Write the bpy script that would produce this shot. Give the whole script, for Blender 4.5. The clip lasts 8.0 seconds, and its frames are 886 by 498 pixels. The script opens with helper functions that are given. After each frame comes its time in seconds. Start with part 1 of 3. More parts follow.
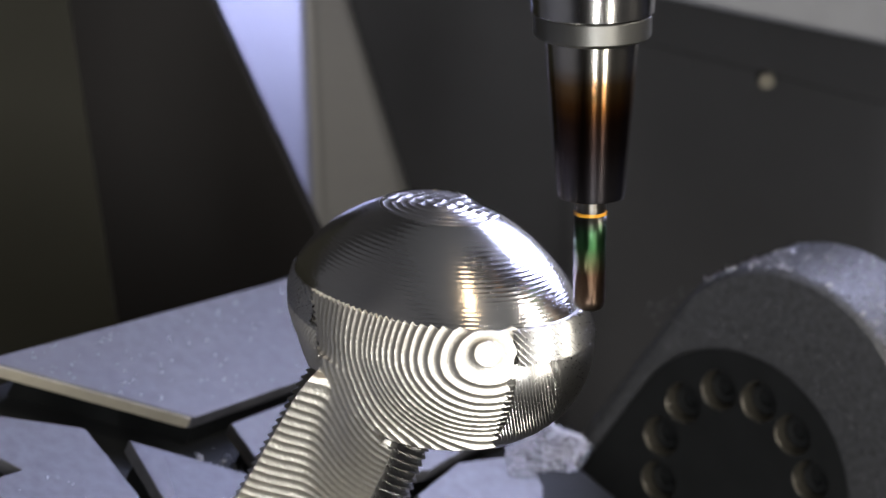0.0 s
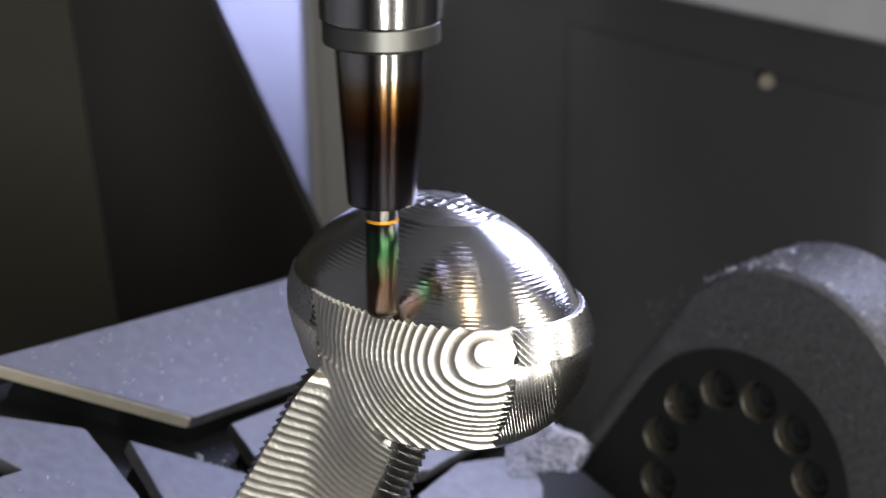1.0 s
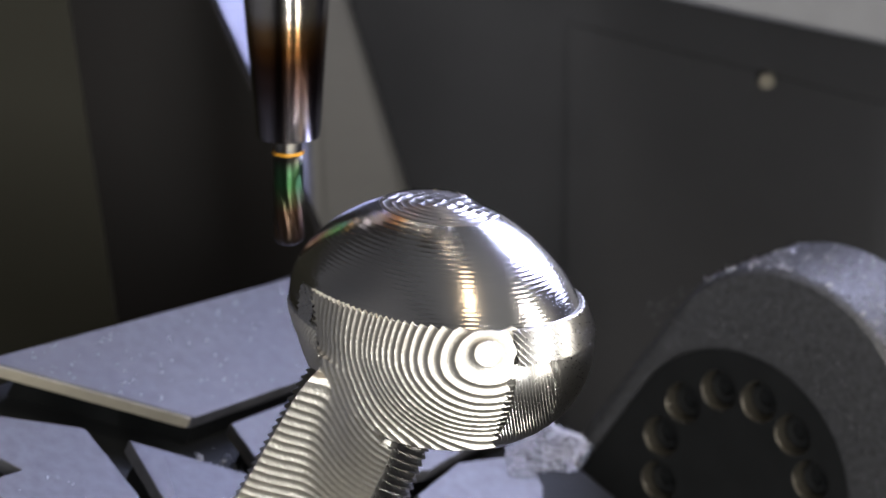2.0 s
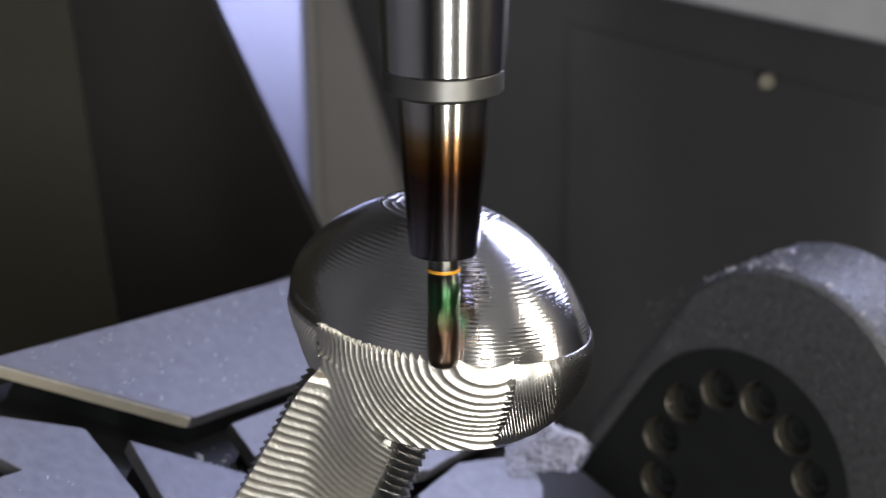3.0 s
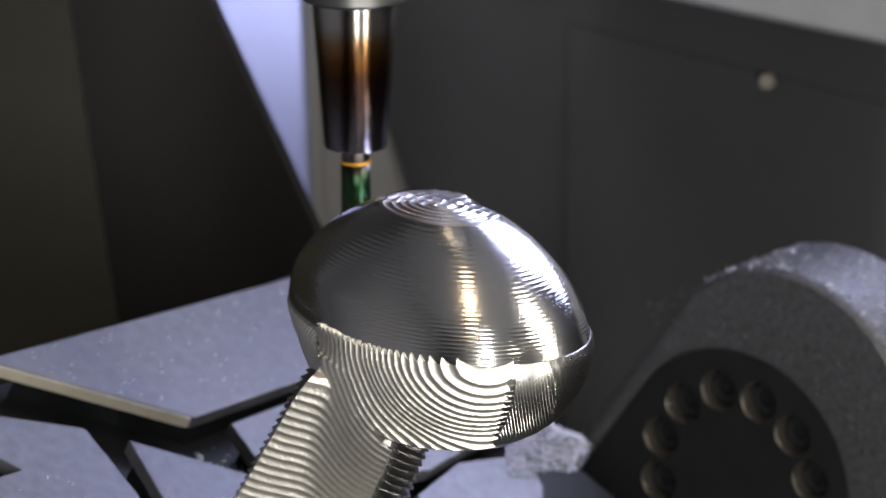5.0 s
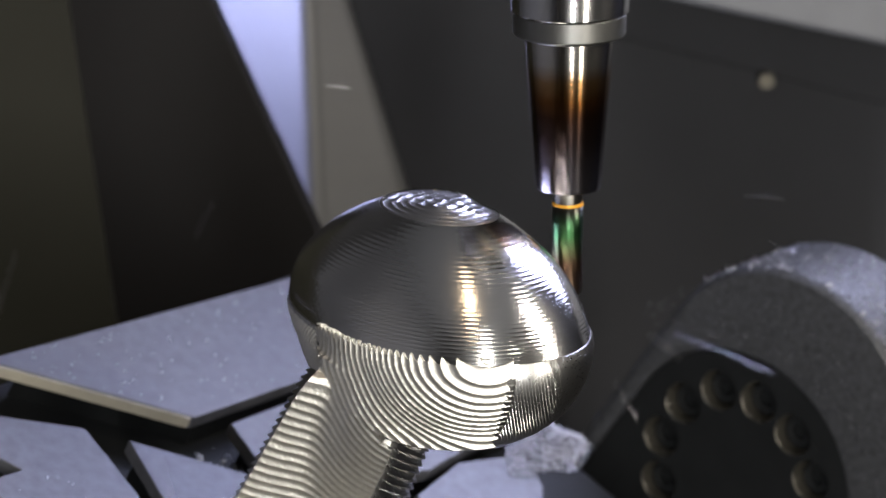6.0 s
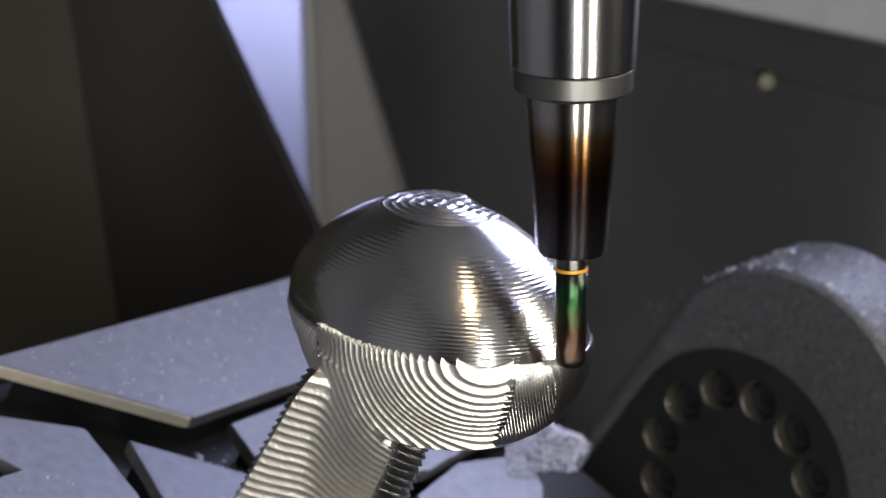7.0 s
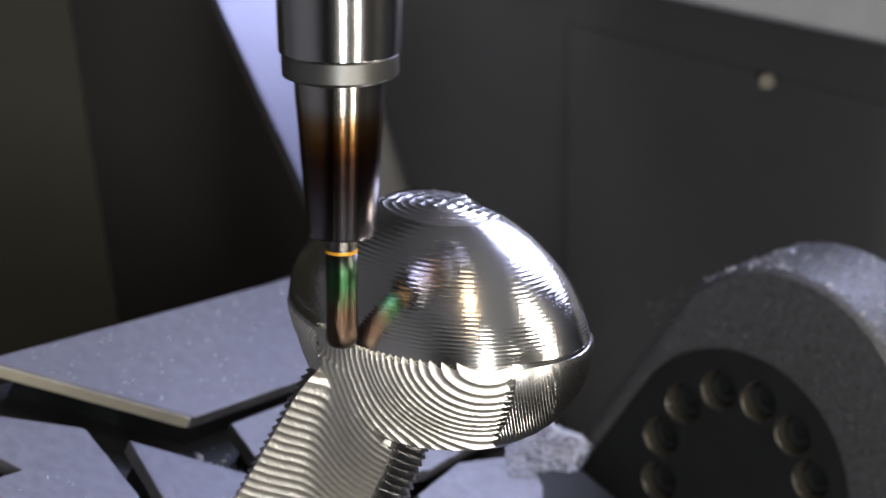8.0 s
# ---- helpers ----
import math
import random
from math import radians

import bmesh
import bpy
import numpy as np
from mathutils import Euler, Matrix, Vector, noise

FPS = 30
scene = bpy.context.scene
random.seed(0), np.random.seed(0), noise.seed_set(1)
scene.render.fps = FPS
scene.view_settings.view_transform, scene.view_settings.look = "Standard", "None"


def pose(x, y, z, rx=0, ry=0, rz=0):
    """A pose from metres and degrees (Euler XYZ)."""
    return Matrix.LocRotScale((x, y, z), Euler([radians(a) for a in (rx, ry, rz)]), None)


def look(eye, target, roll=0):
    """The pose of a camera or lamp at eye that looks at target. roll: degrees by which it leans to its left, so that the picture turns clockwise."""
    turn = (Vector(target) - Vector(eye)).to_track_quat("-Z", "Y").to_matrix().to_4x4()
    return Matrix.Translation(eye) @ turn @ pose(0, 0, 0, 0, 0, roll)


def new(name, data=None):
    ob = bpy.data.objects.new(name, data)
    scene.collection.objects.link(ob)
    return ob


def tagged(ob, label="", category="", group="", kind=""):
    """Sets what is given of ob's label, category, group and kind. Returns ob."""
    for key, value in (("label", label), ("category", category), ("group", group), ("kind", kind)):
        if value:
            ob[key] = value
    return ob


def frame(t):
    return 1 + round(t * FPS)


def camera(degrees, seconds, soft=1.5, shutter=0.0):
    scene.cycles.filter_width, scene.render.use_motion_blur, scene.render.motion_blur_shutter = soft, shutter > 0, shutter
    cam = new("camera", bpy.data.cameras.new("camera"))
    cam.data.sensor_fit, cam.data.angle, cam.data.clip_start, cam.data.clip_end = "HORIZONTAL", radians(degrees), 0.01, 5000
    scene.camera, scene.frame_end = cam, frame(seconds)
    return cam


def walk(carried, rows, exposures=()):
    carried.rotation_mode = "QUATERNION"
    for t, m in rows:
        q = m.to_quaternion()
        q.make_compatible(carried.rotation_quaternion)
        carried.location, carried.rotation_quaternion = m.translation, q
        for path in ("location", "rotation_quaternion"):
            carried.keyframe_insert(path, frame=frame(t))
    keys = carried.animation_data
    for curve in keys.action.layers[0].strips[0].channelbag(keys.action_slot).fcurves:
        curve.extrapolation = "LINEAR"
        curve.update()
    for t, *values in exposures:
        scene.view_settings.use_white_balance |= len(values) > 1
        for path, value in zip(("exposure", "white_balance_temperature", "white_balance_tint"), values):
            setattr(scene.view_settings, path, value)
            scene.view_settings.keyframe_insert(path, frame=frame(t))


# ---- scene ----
cam = camera(13.28, 8.0, soft=1.3, shutter=0.5)
EYE = (0.0, -1.3373, 0.3911)
CAM = look(EYE, (0, 0, 0))
walk(cam, [(0.0, CAM), (8.0, CAM)], exposures=[(0.0, 0.0), (8.0, 0.0)])
cam.data.dof.use_dof = True
cam.data.dof.focus_distance = 1.37
cam.data.dof.aperture_fstop = 14.0

MM = 0.001

# ---------------------------------------------------------------- light
world = bpy.data.worlds.new("world")
world.use_nodes = True
world.node_tree.nodes["Background"].inputs[0].default_value = (0.5, 0.55, 0.65, 1)
world.node_tree.nodes["Background"].inputs[1].default_value = 0.02
scene.world = world


def lamp(name, eye, target, width, height, watts, colour, spread=180):
    data = bpy.data.lights.new(name, "AREA")
    data.shape, data.size, data.size_y = "RECTANGLE", width, height
    data.energy, data.color, data.spread = watts, colour, radians(spread)
    ob = new(name, data)
    ob.matrix_world = look(eye, target)
    return ob


LAMPS = [  # place, target, width, height, watts, colour, spread
    ((0.355, 0.465, 0.375), (0.0, 0.05, -0.05), 0.30, 0.45, 2.25, (0.61, 0.65, 1.0), 84),
    ((0.745, -0.13, 0.42), (0.0, 0.05, -0.05), 0.112, 0.75, 7.9, (1.0, 0.93, 0.83), 180),
    ((0.775, -1.16, 0.00), (0.0, 0.05, -0.10), 0.10, 1.10, 6.0, (1.0, 0.94, 0.84), 150),
    ((0.20, -1.74, 0.00), (0.0, 0.05, -0.10), 0.09, 1.05, 7.0, (1.0, 0.98, 0.96), 110),
    ((0.12, -1.25, 0.70), (0.0, 0.05, -0.10), 0.14, 0.72, 4.1, (1.0, 0.97, 0.92), 150),
    ((-0.08, -0.30, 0.93), (-0.06, 0.05, -0.05), 0.09, 0.36, 0.65, (1.0, 0.76, 0.50), 150),
    # added out of view behind the guard, only to brighten the way cover
    ((-0.46, 0.575, -0.02), (-0.10, 0.585, -0.06), 0.10, 0.14, 2.2, (0.52, 0.56, 1.0), 130),
]
for n, row in enumerate(LAMPS):
    lamp("unseen_lamp", *row)


# ---------------------------------------------------------------- materials
def material(name, colour, rough=0.5, metal=0.0, vary=0.15, scale=60.0, bump=0.0, bump_scale=400.0, aniso=0.0, stretch=(1, 1, 1), speck=0.0):
    m = bpy.data.materials.new(name)
    m.use_nodes = True
    nt = m.node_tree
    b = nt.nodes["Principled BSDF"]
    b.inputs["Metallic"].default_value = metal
    tc = nt.nodes.new("ShaderNodeTexCoord")
    mp = nt.nodes.new("ShaderNodeMapping")
    mp.inputs["Scale"].default_value = stretch
    nt.links.new(tc.outputs["Object"], mp.inputs["Vector"])
    n1 = nt.nodes.new("ShaderNodeTexNoise")
    n1.inputs["Scale"].default_value, n1.inputs["Detail"].default_value = scale, 6
    nt.links.new(mp.outputs[0], n1.inputs["Vector"])
    ramp = nt.nodes.new("ShaderNodeMixRGB")
    ramp.inputs[1].default_value = (*[c * (1 - vary) for c in colour], 1)
    ramp.inputs[2].default_value = (*[min(1, c * (1 + vary)) for c in colour], 1)
    nt.links.new(n1.outputs["Fac"], ramp.inputs[0])
    nt.links.new(ramp.outputs[0], b.inputs["Base Color"])
    n2 = nt.nodes.new("ShaderNodeTexNoise")
    n2.inputs["Scale"].default_value, n2.inputs["Detail"].default_value = bump_scale, 4
    nt.links.new(mp.outputs[0], n2.inputs["Vector"])
    rr = nt.nodes.new("ShaderNodeMapRange")
    rr.inputs["To Min"].default_value, rr.inputs["To Max"].default_value = rough * 0.8, min(1, rough * 1.2)
    nt.links.new(n2.outputs["Fac"], rr.inputs["Value"])
    nt.links.new(rr.outputs[0], b.inputs["Roughness"])
    if bump:
        bp = nt.nodes.new("ShaderNodeBump")
        bp.inputs["Strength"].default_value, bp.inputs["Distance"].default_value = 1.0, bump
        nt.links.new(n2.outputs["Fac"], bp.inputs["Height"])
        nt.links.new(bp.outputs[0], b.inputs["Normal"])
    if aniso:
        b.inputs["Anisotropic"].default_value = aniso
        b.inputs["Anisotropic Rotation"].default_value = 0.25
        tg = nt.nodes.new("ShaderNodeTangent")
        tg.direction_type, tg.axis = "RADIAL", "Z"
        nt.links.new(tg.outputs[0], b.inputs["Tangent"])
    return m


def matte(m, level=0.12):
    m.node_tree.nodes["Principled BSDF"].inputs["Specular IOR Level"].default_value = level
    return m


def banded(name, stops, rough, metal=1.0, aniso=0.3, low=0.0, high=0.12):
    """A turned metal whose tint changes along its own axis, by heat on the holder."""
    m = bpy.data.materials.new(name)
    m.use_nodes = True
    nt = m.node_tree
    b = nt.nodes["Principled BSDF"]
    b.inputs["Metallic"].default_value, b.inputs["Roughness"].default_value = metal, rough
    tc = nt.nodes.new("ShaderNodeTexCoord")
    sep = nt.nodes.new("ShaderNodeSeparateXYZ")
    nt.links.new(tc.outputs["Object"], sep.inputs[0])
    n1 = nt.nodes.new("ShaderNodeTexNoise")
    n1.inputs["Scale"].default_value = 120
    nt.links.new(tc.outputs["Object"], n1.inputs["Vector"])
    ma = nt.nodes.new("ShaderNodeMath")
    ma.operation = "MULTIPLY_ADD"
    ma.inputs[1].default_value = 0.003
    nt.links.new(n1.outputs["Fac"], ma.inputs[0])
    nt.links.new(sep.outputs["Z"], ma.inputs[2])
    mr = nt.nodes.new("ShaderNodeMapRange")
    mr.inputs["From Min"].default_value, mr.inputs["From Max"].default_value = low, high
    nt.links.new(ma.outputs[0], mr.inputs["Value"])
    cr = nt.nodes.new("ShaderNodeValToRGB")
    e = cr.color_ramp.elements
    e[0].position, e[0].color = (stops[0][0] - low) / (high - low), (*stops[0][1], 1)
    e[1].position, e[1].color = (stops[-1][0] - low) / (high - low), (*stops[-1][1], 1)
    for z, c in stops[1:-1]:
        k = e.new((z - low) / (high - low))
        k.color = (*c, 1)
    nt.links.new(mr.outputs[0], cr.inputs[0])
    nt.links.new(cr.outputs[0], b.inputs["Base Color"])
    b.inputs["Anisotropic"].default_value = aniso
    b.inputs["Anisotropic Rotation"].default_value = 0.25
    tg = nt.nodes.new("ShaderNodeTangent")
    tg.direction_type, tg.axis = "RADIAL", "Z"
    nt.links.new(tg.outputs[0], b.inputs["Tangent"])
    return m


FINISHED = material("finished_aluminium", (0.70, 0.69, 0.67), 0.18, 1.0, 0.06, 90, 0.00001, 420, 0.0, (1, 1, 7))
CROWN = material("cusped_aluminium", (0.64, 0.63, 0.63), 0.30, 1.0, 0.06, 200, 0.00002, 500)
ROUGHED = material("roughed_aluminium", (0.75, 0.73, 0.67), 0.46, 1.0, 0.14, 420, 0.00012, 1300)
# One aluminium: stem front lighter as lit, ribbed flanks and underside darker as shade.
LIT_STEM_ALU = material("lit_stepped_aluminium", (0.88, 0.87, 0.83), 0.52, 1.0, 0.10, 300, 0.00008, 1500)
SHADED_RIBS = material("shaded_ribbed_aluminium", (0.45, 0.445, 0.43), 0.29, 1.0, 0.08, 300, 0.00003, 900)
STEEL = material("ground_steel", (0.54, 0.53, 0.52), 0.20, 1.0, 0.06, 150, 0.0, 300, 0.65, (1, 1, 8))
SATIN = material("satin_steel", (0.20, 0.20, 0.19), 0.42, 1.0, 0.06, 150, 0.00001, 900)
TABLE = material("ground_table_steel", (0.094, 0.096, 0.109), 0.52, 0.3, 0.42, 150, 0.00005, 900)
CAST = matte(material("painted_casting", (0.050, 0.0515, 0.056), 0.42, 0.0, 0.85, 330, 0.0007, 520), 0.28)
LEDGE = material("grey_casting_paint", (0.13, 0.135, 0.15), 0.45, 0.0, 0.2, 40, 0.00015, 500)
# Beige and lighter than the table: warm front light put into the colour.
LIT_EDGE = material("lit_edge_steel", (0.38, 0.35, 0.28), 0.5, 0.25, 0.2, 120, 0.00008, 900)
DARK = matte(material("near_black_finish", (0.0150, 0.0160, 0.0168), 0.5, 0.2, 0.3, 60, 0.00008, 500))
ROOF = material("bounce_roof_paint", (0.34, 0.36, 0.41), 0.5, 0.0, 0.1, 8, 0.00006, 300)
WALL = matte(material("dark_sheet_metal", (0.046, 0.047, 0.052), 0.6, 0.0, 0.22, 14, 0.00006, 300))
# Paint of the unseen left wall, pale so the dome reflects something brighter.
SIDE = material("bounce_side_paint", (0.15, 0.157, 0.185), 0.5, 0.0, 0.12, 8, 0.00006, 300)
WALL_OLIVE = matte(material("grey_sheet_metal", (0.024, 0.0235, 0.0175), 0.5, 0.0, 0.12, 8, 0.00006, 300))
WALL_BLACK = matte(material("black_sheet_metal", (0.0105, 0.0097, 0.0096), 0.5, 0.0, 0.15, 8, 0.00006, 300))
COVER = material("satin_cover_paint", (0.115, 0.115, 0.115), 0.45, 0.1, 0.06, 20, 0.00003, 500, 0, (1, 1, 6))
BOLT = material("oiled_bolt_steel", (0.22, 0.205, 0.17), 0.45, 0.9, 0.2, 200, 0.00003, 600)
CHIP = material("aluminium_swarf", (0.50, 0.50, 0.52), 0.32, 1.0, 0.1, 500, 0.00002, 900)
LAMP_BODY = material("lamp_housing", (0.25, 0.25, 0.26), 0.45, 0.6, 0.1, 50, 0.00003, 500)
RING = material("yellow_collar_paint", (0.75, 0.36, 0.03), 0.35, 0.2, 0.08, 300)
HOLDER_TINT = banded("heat_tinted_steel", [
    (0.040, (0.36, 0.35, 0.38)), (0.052, (0.22, 0.20, 0.22)), (0.066, (0.090, 0.062, 0.058)), (0.076, (0.075, 0.036, 0.022)),
    (0.083, (0.17, 0.070, 0.020)), (0.090, (0.32, 0.19, 0.085)), (0.097, (0.50, 0.47, 0.42)), (0.115, (0.55, 0.54, 0.51))], 0.19, 1.0, 0.65, 0.03, 0.12)
# From the tip up: grey, brown, green, then the paler shank.
MILL_BANDS = banded("banded_carbide", [
    (0.0, (0.15, 0.14, 0.12)), (0.006, (0.11, 0.075, 0.055)), (0.016, (0.10, 0.060, 0.038)), (0.021, (0.085, 0.10, 0.05)),
    (0.027, (0.045, 0.13, 0.05)), (0.033, (0.04, 0.09, 0.045)), (0.0365, (0.06, 0.06, 0.05)), (0.045, (0.25, 0.24, 0.22))], 0.3, 1.0, 0.5, 0.0, 0.05)


# ---------------------------------------------------------------- mesh helpers
def mesh_of(name, verts, faces, smooth=False):
    me = bpy.data.meshes.new(name)
    me.from_pydata([tuple(v) for v in verts], [], [tuple(f) for f in faces])
    me.update()
    if smooth:
        me.polygons.foreach_set("use_smooth", [True] * len(me.polygons))
    return me


def put(name, me, mat, parent=None, label=""):
    ob = new(name, me)
    if not me.materials:
        me.materials.append(mat)
    if parent:
        ob.parent = parent
    if label:
        tagged(ob, label)
    return ob


def part(name, bm, mat, parent=None, label="", smooth=False):
    me = bpy.data.meshes.new(name)
    bm.to_mesh(me)
    bm.free()
    if smooth:
        me.polygons.foreach_set("use_smooth", [True] * len(me.polygons))
    return put(name, me, mat, parent, label)


def grid_faces(rows, cols, wrap=True):
    f = []
    for i in range(rows - 1):
        for j in range(cols if wrap else cols - 1):
            k = (j + 1) % cols
            f.append((i * cols + j, i * cols + k, (i + 1) * cols + k, (i + 1) * cols + j))
    return f


def turned(name, profile, mat, parent=None, label="", seg=96, smooth_angle=30):
    """A solid of revolution about z from (radius, height) pairs in millimetres."""
    v = []
    for r, z in profile:
        for j in range(seg):
            a = 2 * math.pi * j / seg
            v.append((r * MM * math.cos(a), r * MM * math.sin(a), z * MM))
    f = grid_faces(len(profile), seg)
    f.append(tuple(range(seg - 1, -1, -1)))
    n = (len(profile) - 1) * seg
    f.append(tuple(range(n, n + seg)))
    me = mesh_of(name, v, f, True)
    me.set_sharp_from_angle(angle=radians(smooth_angle))
    return put(name, me, mat, parent, label)


def prism(bm, pts, low, high, place=None, bevel=0.0):
    """An upright prism over the polygon pts, metres, between two heights."""
    m = place or Matrix.Identity(4)
    a = [bm.verts.new(m @ Vector((x, y, low))) for x, y in pts]
    b = [bm.verts.new(m @ Vector((x, y, high))) for x, y in pts]
    n = len(pts)
    faces = [bm.faces.new(a[::-1]), bm.faces.new(b)]
    for i in range(n):
        faces.append(bm.faces.new((a[i], a[(i + 1) % n], b[(i + 1) % n], b[i])))
    bmesh.ops.recalc_face_normals(bm, faces=faces)
    if bevel:
        edges = {e for f in faces for e in f.edges}
        bmesh.ops.bevel(bm, geom=list(edges), offset=bevel, segments=2, profile=0.5, affect="EDGES", clamp_overlap=True)
    return bm


def slab(name, pts, low, high, mat, place=None, bevel=0.0, parent=None, label=""):
    return part(name, prism(bmesh.new(), pts, low, high, place, bevel), mat, parent, label)


def boxed(name, lo, hi, mat, bevel=0.0, parent=None, label=""):
    return slab(name, [(lo[0], lo[1]), (hi[0], lo[1]), (hi[0], hi[1]), (lo[0], hi[1])], lo[2], hi[2], mat, None, bevel, parent, label)


# ---------------------------------------------------------------- enclosure of the machine
def enclosure():
    t = 0.02
    # only the back wall shows; the others, unseen, close a box for reflections
    walls = {"wall_back": ((-0.85, 0.70, -0.60), (0.85, 0.72, 1.0), WALL), "wall_front": ((-0.85, -1.82, -0.60), (0.85, -1.80, 1.0), WALL),
             "wall_left": ((-0.87, -1.82, -0.60), (-0.85, 0.72, 1.0), SIDE), "wall_right": ((0.85, -1.82, -0.60), (0.87, 0.72, 1.0), WALL)}
    for n, (lo, hi, m) in walls.items():
        tagged(boxed(n, lo, hi, m), "unseen side wall, blue-grey to brighten reflections in the dome" if m is SIDE else "dark grey sheet metal wall of the machine cabin", "wall", kind="structure")
    tagged(boxed("floor", (-0.87, -1.82, -0.62), (0.87, 0.72, -0.60), WALL_BLACK), "black sheet metal chip tray of the machine", "floor", kind="structure")
    # the roof is out of view and pale, bouncing light to dome and crown
    tagged(boxed("ceiling", (-0.87, -1.82, 1.0), (0.87, 0.72, 1.02), ROOF), "unseen cabin roof, kept pale to brighten what the dome reflects", "ceiling", kind="structure")


UPRIGHT = Matrix(((1, 0, 0, 0), (0, 0, 1, 0), (0, 1, 0, 0), (0, 0, 0, 1)))  # a plan (x, z) stood up, thickness along y


def background():
    # black guard with a slanting edge
    tagged(slab("trim_door_panel", [(-0.55, 0.10), (-0.55, -0.58), (0.1418, -0.58), (-0.1543, 0.10)], 0.430, 0.448, WALL_BLACK, UPRIGHT, 0.0015),
           "black sheet metal guard with a slanting edge", "guard panel", kind="structure")
    tagged(slab("trim_post", [(-0.62, 0.10), (-0.62, -0.58), (-0.106, -0.58), (-0.188, 0.10)], 0.410, 0.414, WALL_OLIVE, UPRIGHT, 0.0),
           "dark grey sheet metal post beside the guard", "post", kind="structure")
    # folded steel way cover, leaning: one face turned to the lamp, one past the fold
    bm = bmesh.new()
    prof = [(-0.20, 0.690, 0.05), (-0.0675, 0.545, 0.015), (-0.0530, 0.574, 0.30), (-0.062, 0.697, 0.30)]
    low, high = -0.40, 0.016
    a = [bm.verts.new((x - k * (low + 0.026), y, low)) for x, y, k in prof]
    b = [bm.verts.new((x - k * (high + 0.026), y, high)) for x, y, k in prof]
    for i in range(4):
        bm.faces.new((a[i], a[(i + 1) % 4], b[(i + 1) % 4], b[i]))
    bm.faces.new(a[::-1])
    bm.faces.new(b)
    bmesh.ops.recalc_face_normals(bm, faces=bm.faces[:])
    bm.edges.ensure_lookup_table()
    bmesh.ops.bevel(bm, geom=bm.edges[:], offset=0.012, segments=6, affect="EDGES", profile=0.5, clamp_overlap=True)
    tagged(part("trim_way_cover", bm, COVER, None, "", True), "bright folded steel way cover leaning against the wall", "way cover", kind="structure")
    # ledge high on the back wall
    tagged(slab("trim_ledge", [(0.085, -0.0168), (0.60, -0.1275), (0.60, 0.12), (0.085, 0.12)], 0.52, 0.70, LEDGE, UPRIGHT, 0.003),
           "grey painted casting above the back wall", "casting", kind="structure")
    tagged(slab("trim_wall_plate", [(0.068, -0.0748), (0.50, -0.189), (0.50, -0.55), (0.068, -0.55)], 0.697, 0.6995, WALL, UPRIGHT, 0.0),
           "dark sheet metal plate screwed to the back wall", "wall plate", kind="structure")
    s = turned("cap_screw", [(2, -2), (4.2, -2), (4.2, 3), (3.8, 4), (2.2, 4), (2.2, 2), (0.3, 2)], BOLT, None, "", 24)
    s.matrix_world = Matrix.Translation((0.1775, 0.6950, -0.1064)) @ Euler((radians(90), 0, 0)).to_matrix().to_4x4()
    tagged(s, "small steel cap screw in the dark wall plate", "screw")


# ---------------------------------------------------------------- tilting table
NT = Vector((0.4003, -0.2702, 0.8756))
EX = Vector((-0.5523, -0.8337, -0.0048))
EY = Vector((0.7313, -0.4817, -0.4829))
P0 = Vector((-0.0686, 0.0720, -0.1671))
TABLE_POSE = Matrix(((EX.x, EY.x, NT.x, P0.x), (EX.y, EY.y, NT.y, P0.y), (EX.z, EY.z, NT.z, P0.z), (0, 0, 0, 1)))


def tilting_table():
    root = tagged(new("tilting_table"), "tilted steel machine table with bluish ground plates between dark slots", "machine table")
    root.matrix_world = TABLE_POSE
    plates = [
        [(4, -160), (-240, -133), (-240, -79), (-60, -93)],
        [(60, -155), (25, -132), (-6, -110), (4, -70), (20, -40), (95, -40), (95, -110), (41, -104)],
        [(-19, -96), (-54, -58), (-40, -20), (6, -20), (-4, -62)],
        [(-73, -83), (-240, -73), (-240, -24), (-140, -20), (-62, -50)],
        [(-120, -12), (-158, -17), (-196, -6), (-187, 12), (-120, 60)],
        [(46, -118), (100, -125), (100, -160), (66, -160)],
    ]
    for p in plates:
        slab("plate", [(x * MM, y * MM) for x, y in p], -0.0065, 0.0, TABLE, None, 0.0005, root)
    # thin strips on the plate ends carry the front light as colour
    for (x0, y0), (x1, y1) in (((4, -160), (-60, -93)), ((-73, -83), (-62, -50)), ((-19, -96), (-54, -58))):
        d = Vector((x1 - x0, y1 - y0)).normalized()
        n = Vector((-d.y, d.x)) if (x0, y0) != (-19, -96) else Vector((d.y, -d.x))
        if (x0, y0) == (4, -160):
            n = Vector((d.y, -d.x)) if (Vector((d.y, -d.x)) @ Vector((1, 1))) > 0 else Vector((-d.y, d.x))
        q = [Vector((x0, y0)) + d * 1.5, Vector((x1, y1)) - d * 1.5, Vector((x1, y1)) - d * 1.5 + n * 0.8, Vector((x0, y0)) + d * 1.5 + n * 0.8]
        slab("end_face", [(v.x * MM, v.y * MM) for v in q], -0.0060, -0.0008, LIT_EDGE, None, 0.0, root, "end face coloured lighter and warmer for the front light")
    # slot floor and plate feet are near-black, the plates grey
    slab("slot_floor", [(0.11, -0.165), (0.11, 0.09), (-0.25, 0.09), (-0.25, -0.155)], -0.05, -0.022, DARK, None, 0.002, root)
    for p in plates:
        c = Vector((sum(x for x, y in p) / len(p), sum(y for x, y in p) / len(p)))
        q = [((c.x + (x - c.x) * 0.86) * MM, (c.y + (y - c.y) * 0.86) * MM) for x, y in p]
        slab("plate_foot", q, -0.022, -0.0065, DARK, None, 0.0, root)


